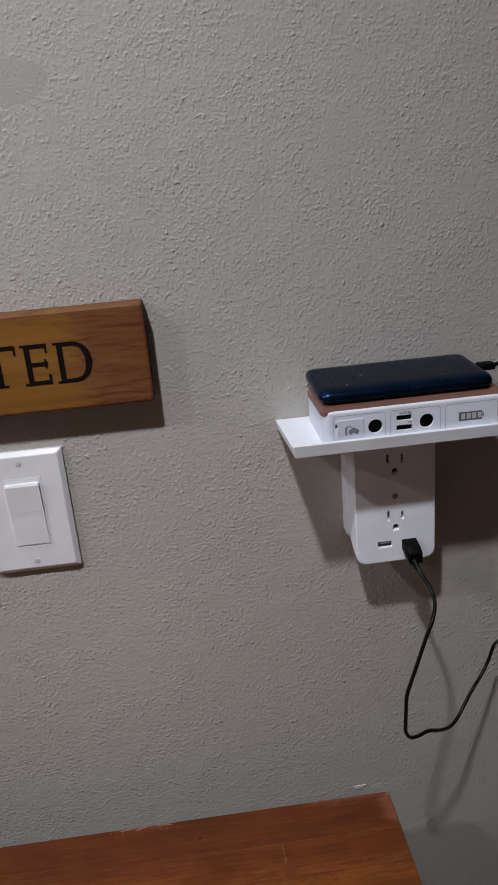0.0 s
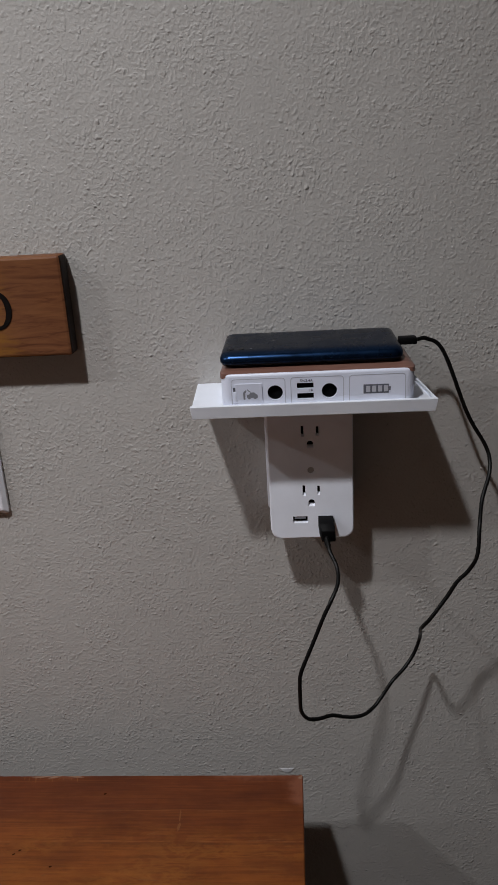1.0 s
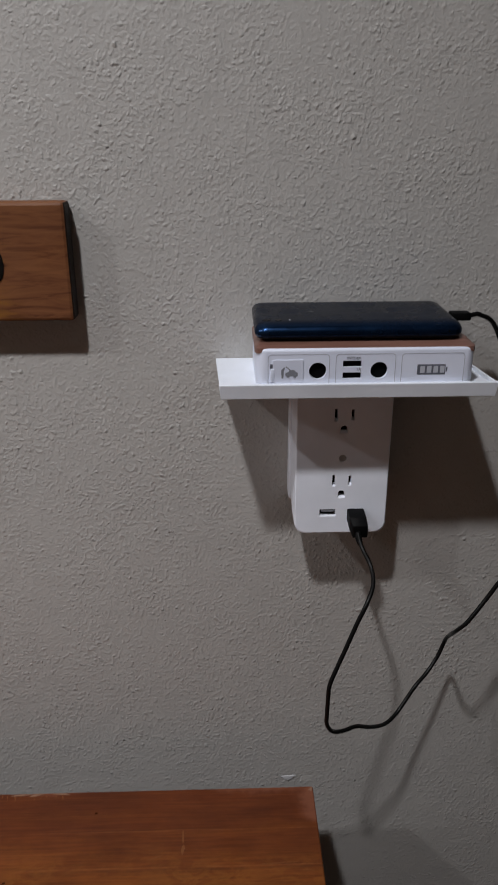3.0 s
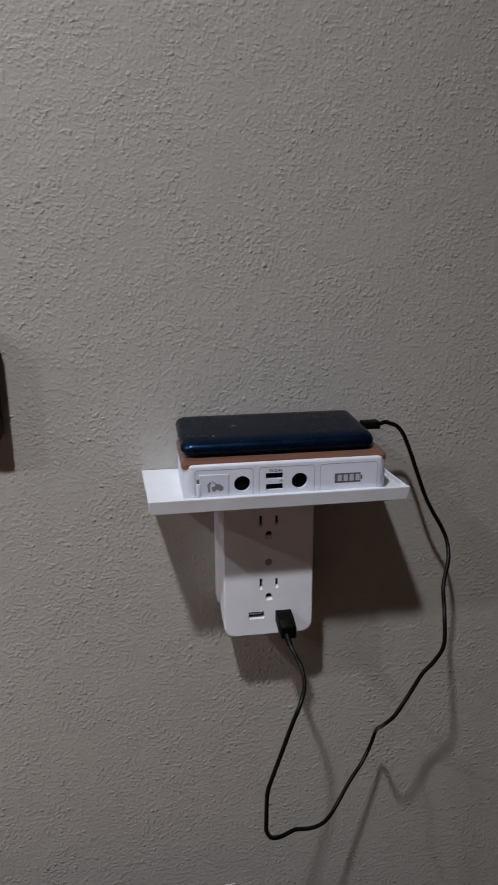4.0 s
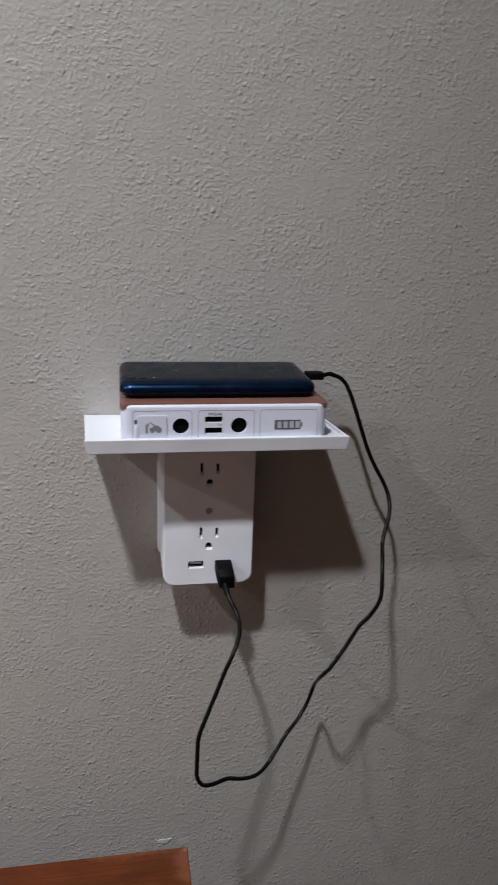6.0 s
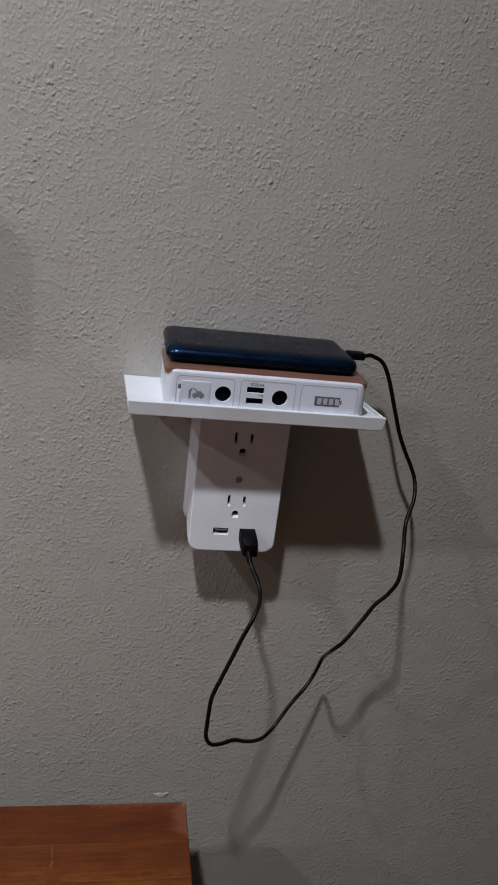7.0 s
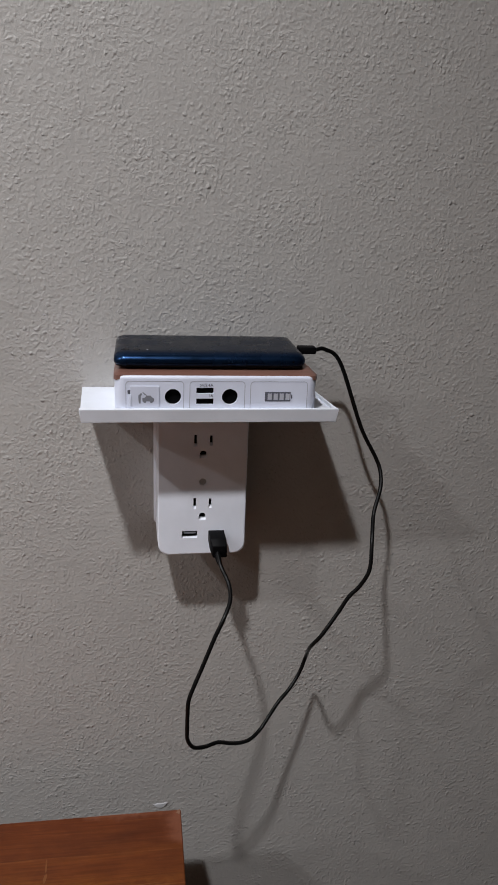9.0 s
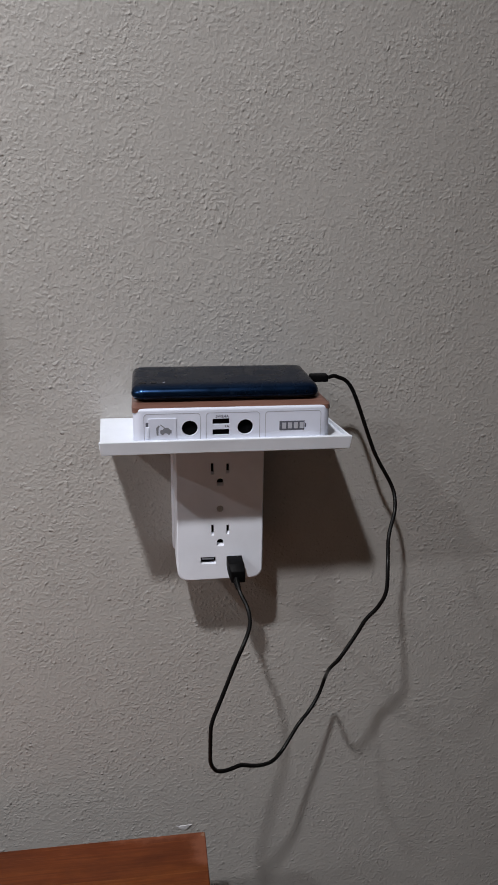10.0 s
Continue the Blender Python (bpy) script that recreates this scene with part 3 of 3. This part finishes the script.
# ---------------- outlet extender and its shelf ----------------
def outlet_extender():
    ob = thing("outlet_extender", pose(0, 0, 1.185), "white plug-in outlet extender with sockets and ports, on the wall", "outlet extender")
    w, top, low = 0.0358, 0.0685, -0.0560
    mid, tall = (top + low) / 2, top - low
    rings = []
    for y, inset, lift in ((-0.001, -0.0010, 0.019), (-0.0155, -0.0010, 0.0165), (-0.0290, -0.0005, 0.0052), (-0.0345, 0.0001, 0.001), (-0.0368, 0.0002, 0.0003), (-0.0386, 0.0004, 0.0005), (-0.0392, 0.0011, 0.0012)):
        rings.append([(x, y, z + mid + lift / 2) for x, z in outline(2 * (w - inset), tall - lift - inset, 0.009, 6)])
    body = part("body", loft(rings), BODY_WHITE, ob)
    part("wall_plug_base", slab_xz(0.0756, 0.1055, 0.004, -0.0005, -0.0135, 0.0015, -0.0006, 0.0142), BODY_WHITE, ob)
    cuts, darks = [], []
    face = -0.0392
    for cz in (0.0375, -0.0155):
        for x, tall_slot in ((-0.0062, 0.0083), (0.0062, 0.0070)):
            cuts.append(box(x - 0.0011, x + 0.0011, face - 0.004, face + 0.007, cz + 0.0060 - tall_slot / 2, cz + 0.0060 + tall_slot / 2))
            darks.append((x, cz + 0.0060, 0.0011, tall_slot / 2))
        arch = [(0.0026 * math.cos(a), 0.0026 * math.sin(a)) for a in (math.pi * i / 10 for i in range(11))] + [(-0.0026, -0.0022), (0.0026, -0.0022)]
        cuts.append(loft([[(x, face - 0.004, z + cz - 0.0055) for x, z in arch], [(x, face + 0.007, z + cz - 0.0055) for x, z in arch]]))
        darks.append((0.0, cz - 0.0053, 0.0026, 0.0026))
    for x in (-0.0100, 0.0120):
        cuts.append(box(x - 0.0062, x + 0.0062, face - 0.004, face + 0.007, -0.0370 - 0.0028, -0.0370 + 0.0028))
        darks.append((x, -0.0370, 0.0062, 0.0028))
    for x, z, a, b in darks:
        low, drop = z - b, 0.0012 if a > 0.005 else 0.0021
        cuts.append(loft([[(q, face - 0.001, low - drop), (q, face + 0.0026, low + 0.0004), (q, face - 0.001, low + 0.0010)] for q in (x - a - 0.0002, x + a + 0.0002)]))
    cuts.append(drum(0, 0.0082, 0.0030, face - 0.004, face + 0.0022))
    carve(body, cuts)
    # dark blocks added behind the slots; their colour stands in for shade
    for x, z, a, b in darks:
        part("slot_shade", box(x - a - 0.0004, x + a + 0.0004, face + 0.0046, face + 0.0068, z - b - 0.0004, z + b + 0.0004), HOLE, body, "dark block for the shade inside a slot")
    part("port_tongue", box(-0.0148, -0.0052, face + 0.0004, face + 0.004, -0.0366, -0.0352), INK, body, "grey port tongue")
    part("screw", drum(0, 0.0082, 0.0027, face + 0.0022, face + 0.0008), STEEL, ob, "small steel screw")

    # the tray on top
    left, right, back, front, top_z, low_z = -0.0915, 0.0955, -0.0008, -0.0815, 0.0798, 0.0690
    shelf = bmesh.new()
    for x0, x1, y0, y1, z0, z1 in ((left + 0.0002, right - 0.0015, front + 0.0015, back, low_z, top_z - 0.0030), (left, right, front, front + 0.0042, low_z + 0.0003, top_z), (right - 0.0019, right, front + 0.0038, back, low_z + 0.0003, top_z - 0.0006)):
        piece = box(x0, x1, y0, y1, z0, z1, 0.0006, 2)
        spare = bpy.data.meshes.new("spare")
        piece.to_mesh(spare)
        piece.free()
        shelf.from_mesh(spare)
        bpy.data.meshes.remove(spare)
    for v in shelf.verts:
        drop = (top_z - v.co.z) / (top_z - low_z)
        v.co.x -= 0.0012 * drop * (1 if v.co.x > 0.05 else -1 if v.co.x < -0.05 else 0)
        v.co.y += 0.0020 * drop * (1 if v.co.y < -0.05 else 0)
        if v.co.y > -0.02:
            v.co.x -= 0.0038 if v.co.x < -0.05 else 0.0060 if v.co.x > 0.05 else 0.0
    part("shelf", shelf, SHELF_WHITE, ob, "white shelf tray with a raised rim")
    return ob


outlet_extender()


# ---------------- power bank ----------------
def writing(words, x, z, y, long, material, parent):
    """Printed characters on a face that looks along -y."""
    curve = bpy.data.curves.new("lettering", "FONT")
    curve.body, curve.size, curve.offset = words, 1.0, 0.012
    spare = new("lettering", curve)
    bpy.context.view_layer.update()
    mesh = bpy.data.meshes.new_from_object(spare.evaluated_get(bpy.context.evaluated_depsgraph_get()))
    bpy.data.objects.remove(spare)
    bpy.data.curves.remove(curve)
    co = np.array([v.co for v in mesh.vertices])
    low, high = co.min(axis=0), co.max(axis=0)
    k = long / (high[0] - low[0])
    for v in mesh.vertices:
        v.co = (x + (v.co.x - low[0]) * k, y, z + (v.co.y - low[1]) * k)
    mesh.materials.append(material)
    ob = new("lettering", mesh)
    ob.parent = parent
    ob["label"] = "small dark print " + words
    return ob


def around(ring, count):
    """The same closed line with evenly spaced points."""
    pts = [Vector(p) for p in ring]
    runs = [(b - a).length for a, b in zip(pts, pts[1:] + pts[:1])]
    total, out, i, done = sum(runs), [], 0, 0.0
    for k in range(count):
        goal = total * k / count
        while done + runs[i] < goal:
            done += runs[i]
            i += 1
        out.append(pts[i].lerp(pts[(i + 1) % len(pts)], (goal - done) / runs[i]))
    return out


def power_bank():
    ob = thing("power_bank", pose(0.0052, -0.0425, 1.2598), "white jump-starter power bank with brown top, on the shelf", "power bank")
    w, cx, back, front, high = 0.0728, 0.0008, 0.0340, -0.0352, 0.0284
    deep, cy = back - front, (back + front) / 2
    body = part("body", slab_xy(2 * w, deep, 0.0066, 0.0020, high, 0.0012, 0.0022, cx, cy), BANK_WHITE, ob)
    rings = []

    def wrap(x):
        """The panel's rim comes lower round the ends than along the front."""
        f = min(1.0, max(0.0, (x - (w - 0.0085)) / 0.0080))
        return f * f * (3 - 2 * f)

    for z, ends, lip in ((-0.0008, -0.0006, 0.0014), (0.0002, -0.0005, 0.0018), (0.0018, 0.0014, 0.0048), (0.0034, 0.0030, 0.0086), (0.0048, 0.0052, 0.0126), (0.0058, 0.0090, 0.0170)):
        low = z < 0.001
        ring = around([(x, y, 0) for x, y in outline(2 * (w - ends), deep - lip - (0.0 if low else 0.001), 0.0068 if low else 0.0052, 6)], 160)
        rings.append([(p.x + cx, p.y + cy + (lip if low else lip - 0.001) / 2 - (0.0022 * wrap(abs(p.x)) if low and p.y < 0 else 0.0), high + z - (0.0026 * wrap(abs(p.x)) if z < 0.0 else 0.0)) for p in ring])
    part("top_panel", loft(rings), TERRACOTTA, ob, "brown wood-grain top panel")
    jacks = (-0.0310, 0.0098)
    ports = ((-0.0082, 0.0177), (-0.0082, 0.0097))
    cuts = [drum(x, 0.0131, 0.0058, front - 0.004, front + 0.010) for x in jacks]
    cuts += [box(x - 0.0062, x + 0.0062, front - 0.004, front + 0.009, z - 0.0022, z + 0.0022) for x, z in ports]
    carve(body, cuts)
    for x in jacks:
        part("jack", drum(x, 0.0131, 0.0062, front + 0.0030, front + 0.009), HOLE, body, "round black socket")
    for x, z in ports:
        part("port", box(x - 0.0066, x + 0.0066, front + 0.0025, front + 0.0085, z - 0.0026, z + 0.0026), HOLE, body, "black charging port")
    y = front - 0.00015

    def panel(x0, x1):
        mid, wide, z0, z1, t = (x0 + x1) / 2, x1 - x0, 0.0012, 0.0247, 0.00042
        outer = [p for p in outline(wide, z1 - z0, 0.0028, 6)]
        inner = [p for p in outline(wide - 2 * t, z1 - z0 - 2 * t, 0.0028 - t, 6)]
        rings = [[(mid + px, yy, (z0 + z1) / 2 + pz) for px, pz in ring] for ring, yy in ((outer, y + 0.0003), (outer, y), (inner, y), (inner, y + 0.0003))]
        part("panel_line", loft(rings, cap=False), PALE_INK, ob, "thin grey panel outline")

    panel(-0.0642, -0.0232)
    panel(-0.0193, 0.0206)
    panel(0.0244, 0.0665)
    # cover flap with a pictogram of a car
    flap = part("socket_cover", slab_xz(0.0205, 0.0190, 0.001, front + 0.0004, front - 0.0005, 0.0003, -0.0508, 0.0116), FROST, ob, "frosted socket cover with a grey car mark")
    yy = front - 0.0006
    car = [(-0.0041, -0.0020), (0.0041, -0.0020), (0.0041, 0.0002), (0.0029, 0.0008), (0.0016, 0.0022), (-0.0013, 0.0022), (-0.0022, 0.0008), (-0.0041, 0.0003)]
    part("car_mark", loft([[(-0.0484 + a, q, 0.0120 + b) for a, b in car] for q in (yy + 0.0002, yy)]), INK, flap)
    for a in (-0.0024, 0.0021):
        part("wheel_mark", drum(-0.0484 + a, 0.0100, 0.0011, yy + 0.0002, yy - 0.0001, 14), INK, flap)
    part("bonnet_mark", loft([[(-0.0499, q, 0.0141), (-0.0492, q, 0.0145), (-0.0521, q, 0.0168), (-0.0525, q, 0.0162)] for q in (yy + 0.0002, yy)]), INK, flap)
    # plain leaning bar in place of the figure beside the car
    part("figure_mark", loft([[(-0.0551, q, 0.0086), (-0.0538, q, 0.0086), (-0.0536, q, 0.0137), (-0.0526, q, 0.0153), (-0.0534, q, 0.0162), (-0.0554, q, 0.0141)] for q in (yy + 0.0002, yy)]), INK, flap)
    part("pull_tab", box(-0.0626, -0.0600, front - 0.0009, front + 0.0003, 0.0060, 0.0150, 0.0004), BANK_WHITE, ob, "small white pull tab")
    part("tab_slot", box(-0.0628, -0.0602, front - 0.0004, front + 0.0003, 0.0152, 0.0182), SLATE, ob, "dark slot above the pull tab")
    for words, x, z, long in (("5V/2.4A", -0.0120, 0.0207, 0.0095), ("1A", -0.0050, 0.0132, 0.0026)):
        writing(words, x, z, y, long, SLATE, ob)
    # charge display: frame, tip and four bars
    display = part("charge_display", box(0.0352, 0.0540, y, y + 0.0003, 0.0099, 0.0169), SLATE, ob, "slate battery-shaped charge display")
    part("tip", box(0.0543, 0.0553, y, y + 0.0003, 0.0119, 0.0149), SLATE, display)
    for i in range(4):
        x = 0.0372 + i * 0.0044
        part("bar", box(x, x + 0.0030, y - 0.0002, y, 0.0111, 0.0157), LED, display, "pale charge bar")
    return ob


power_bank()


# ---------------- phone ----------------
def phone():
    ob = thing("phone", pose(0.0020, -0.0368, 1.2945, 2.0, 0, 0), "dark blue phone lying face down on the power bank", "phone")
    w, d, t = 0.1385, 0.0725, 0.0100
    part("screen", slab_xy(w - 0.0030, d - 0.0030, 0.0062, 0, 0.0016, 0.0006, 0.0002), LENS, ob, "black glass front, face down")
    rings = []
    for z, inset in ((0.0012, 0.0012), (0.0020, 0.0004), (0.0030, 0.0), (0.0042, 0.0), (0.0054, 0.0003), (0.0065, 0.0010), (0.0076, 0.0019), (0.0085, 0.0032), (0.0092, 0.0050), (0.0096, 0.0070), (0.0099, 0.0095), (t, 0.0130)):
        rings.append([(x, y, z) for x, y in outline(w - 1.3 * inset, d - 2 * inset, max(0.0078 - 0.35 * inset, 0.002), 8)])
    shell = finish("back_shell", loft(rings), PHONE_BLUE)
    for poly in shell.polygons:
        poly.use_smooth = True
    back = new("back_shell", shell)
    back.parent = ob
    back["label"] = "glossy dark blue back shell with rounded sides"
    bump = part("camera_bump", slab_xy(0.0150, 0.0066, 0.0032, t - 0.0012, t - 0.0001, 0.0001, 0.0002, -0.0565, -0.0235), LENS, ob)
    for x in (-0.0605, -0.0530):
        part("lens", slab_xy(0.0044, 0.0044, 0.0021, t - 0.0006, t + 0.0002, 0.0001, 0.0001, x, -0.0235), LENS, bump)
    part("flash", slab_xy(0.0016, 0.0016, 0.0007, t - 0.0006, t + 0.0001, 0.0001, 0.0001, -0.0455, -0.0235), INK, ob, "tiny pale flash")
    part("logo_mark", slab_xy(0.0042, 0.0042, 0.0020, t - 0.0003, t + 0.00008, 0.00002, 0.00004, -0.0290, -0.0010), MARK, ob, "small faint grey mark")
    part("speaker_hole", drum(0.0590, 0.0045, 0.0006, -d / 2 - 0.0001, -d / 2 + 0.001, 12), HOLE, ob)
    return ob


phone()


# ---------------- charging cable ----------------
def charging_cable():
    ob = thing("charging_cable", pose(0.0120, -0.0392, 1.148), "black charging cable hanging in a loop from outlet to phone", "charging cable")
    here = Vector((0.0120, -0.0392, 1.148))
    LINE = [(0.0115, -0.056, 1.138), (0.0135, -0.066, 1.131), (0.0185, -0.076, 1.1215), (0.0185, -0.088, 1.1135), (0.0125, -0.099, 1.1045),
            (0.0058, -0.1030, 1.0915), (-0.0030, -0.1075, 1.0710), (-0.0118, -0.1125, 1.0515), (-0.0142, -0.1138, 1.0445), (-0.0150, -0.1145, 1.0380),
            (-0.0152, -0.1130, 1.0170), (-0.0148, -0.1110, 1.0068), (-0.0120, -0.1085, 0.9985), (-0.0075, -0.1050, 0.9925), (0.0005, -0.1005, 0.9892),
            (0.0115, -0.0940, 0.9870), (0.0225, -0.0860, 0.9785), (0.0330, -0.0775, 0.9712), (0.0425, -0.0695, 0.9675), (0.0517, -0.061, 0.969), (0.0605, -0.0545, 0.9772), (0.069, -0.0501, 0.988), (0.081, -0.0411, 0.9954),
            (0.0905, -0.035, 1.0072), (0.095, -0.037, 1.0256), (0.09, -0.0656, 1.0525), (0.091, -0.075, 1.0634), (0.0957, -0.0788, 1.0727),
            (0.1088, -0.076, 1.0911), (0.1165, -0.0765, 1.1056), (0.1251, -0.0784, 1.1174), (0.1308, -0.0803, 1.1327), (0.1335, -0.0715, 1.1537),
            (0.139, -0.054, 1.169), (0.1457, -0.045, 1.1859), (0.148, -0.036, 1.197), (0.1446, -0.031, 1.2085), (0.1289, -0.031, 1.2366),
            (0.1085, -0.03, 1.288), (0.0945, -0.0325, 1.2997), (0.086, -0.035, 1.2998)]
    part("cord", tube(glide([Vector(p) - here for p in LINE]), 0.00165, 12), CABLE, ob, "thin black cord")
    plug = loft([[(x + lean, y, z) for x, z in ((-half, low), (half, low), (half, high), (-half, high))] for y, half, lean, low, high in (
        (0.0005, 0.0064, -0.0004, -0.0064, 0.0030), (-0.0105, 0.0064, 0.0002, -0.0100, 0.0006), (-0.0158, 0.0058, 0.0014, -0.0142, -0.0042))])
    bmesh.ops.bevel(plug, geom=list(plug.edges), offset=0.0006, segments=2, profile=0.5, affect="EDGES")
    part("usb_plug", plug, BLACK, ob, "square black plug")
    part("strain_relief", tube([Vector((-0.0002, -0.0135, -0.0105)), Vector((-0.0002, -0.0175, -0.013)), Vector((0.0006, -0.0225, -0.0155))], lambda f: 0.0029 - 0.0007 * f, 12), BLACK, ob)
    tip = Vector((0.0718, -0.0350, 1.2998)) - here
    part("phone_plug", box(tip.x, tip.x + 0.0140, tip.y - 0.0048, tip.y + 0.0048, tip.z - 0.0028, tip.z + 0.0028, 0.001, 2), BLACK, ob, "small black plug")
    part("plug_neck", tube([tip + Vector((0.0135, 0, 0)), tip + Vector((0.0165, 0, 0)), tip + Vector((0.0190, 0, 0))], lambda f: 0.0026 - 0.0006 * f, 12), BLACK, ob)
    return ob


charging_cable()


# ---------------- black bin against the wall ----------------
def waste_bin():
    ob = thing("waste_bin", pose(0.490, -0.136, 0), "tall black plastic waste bin against the wall", "waste bin")
    rings = []
    for z, w, d in ((0.0, 0.225, 0.190), (0.010, 0.232, 0.197), (0.577, 0.282, 0.247), (0.586, 0.290, 0.255), (0.614, 0.292, 0.257), (0.619, 0.286, 0.251), (0.616, 0.276, 0.241), (0.572, 0.270, 0.235), (0.02, 0.220, 0.185)):
        rings.append([(x, y, z) for x, y in outline(w, d, 0.030, 8)])
    part("body", loft(rings), FABRIC, ob, "black plastic tub with a rolled rim")
    return ob


waste_bin()
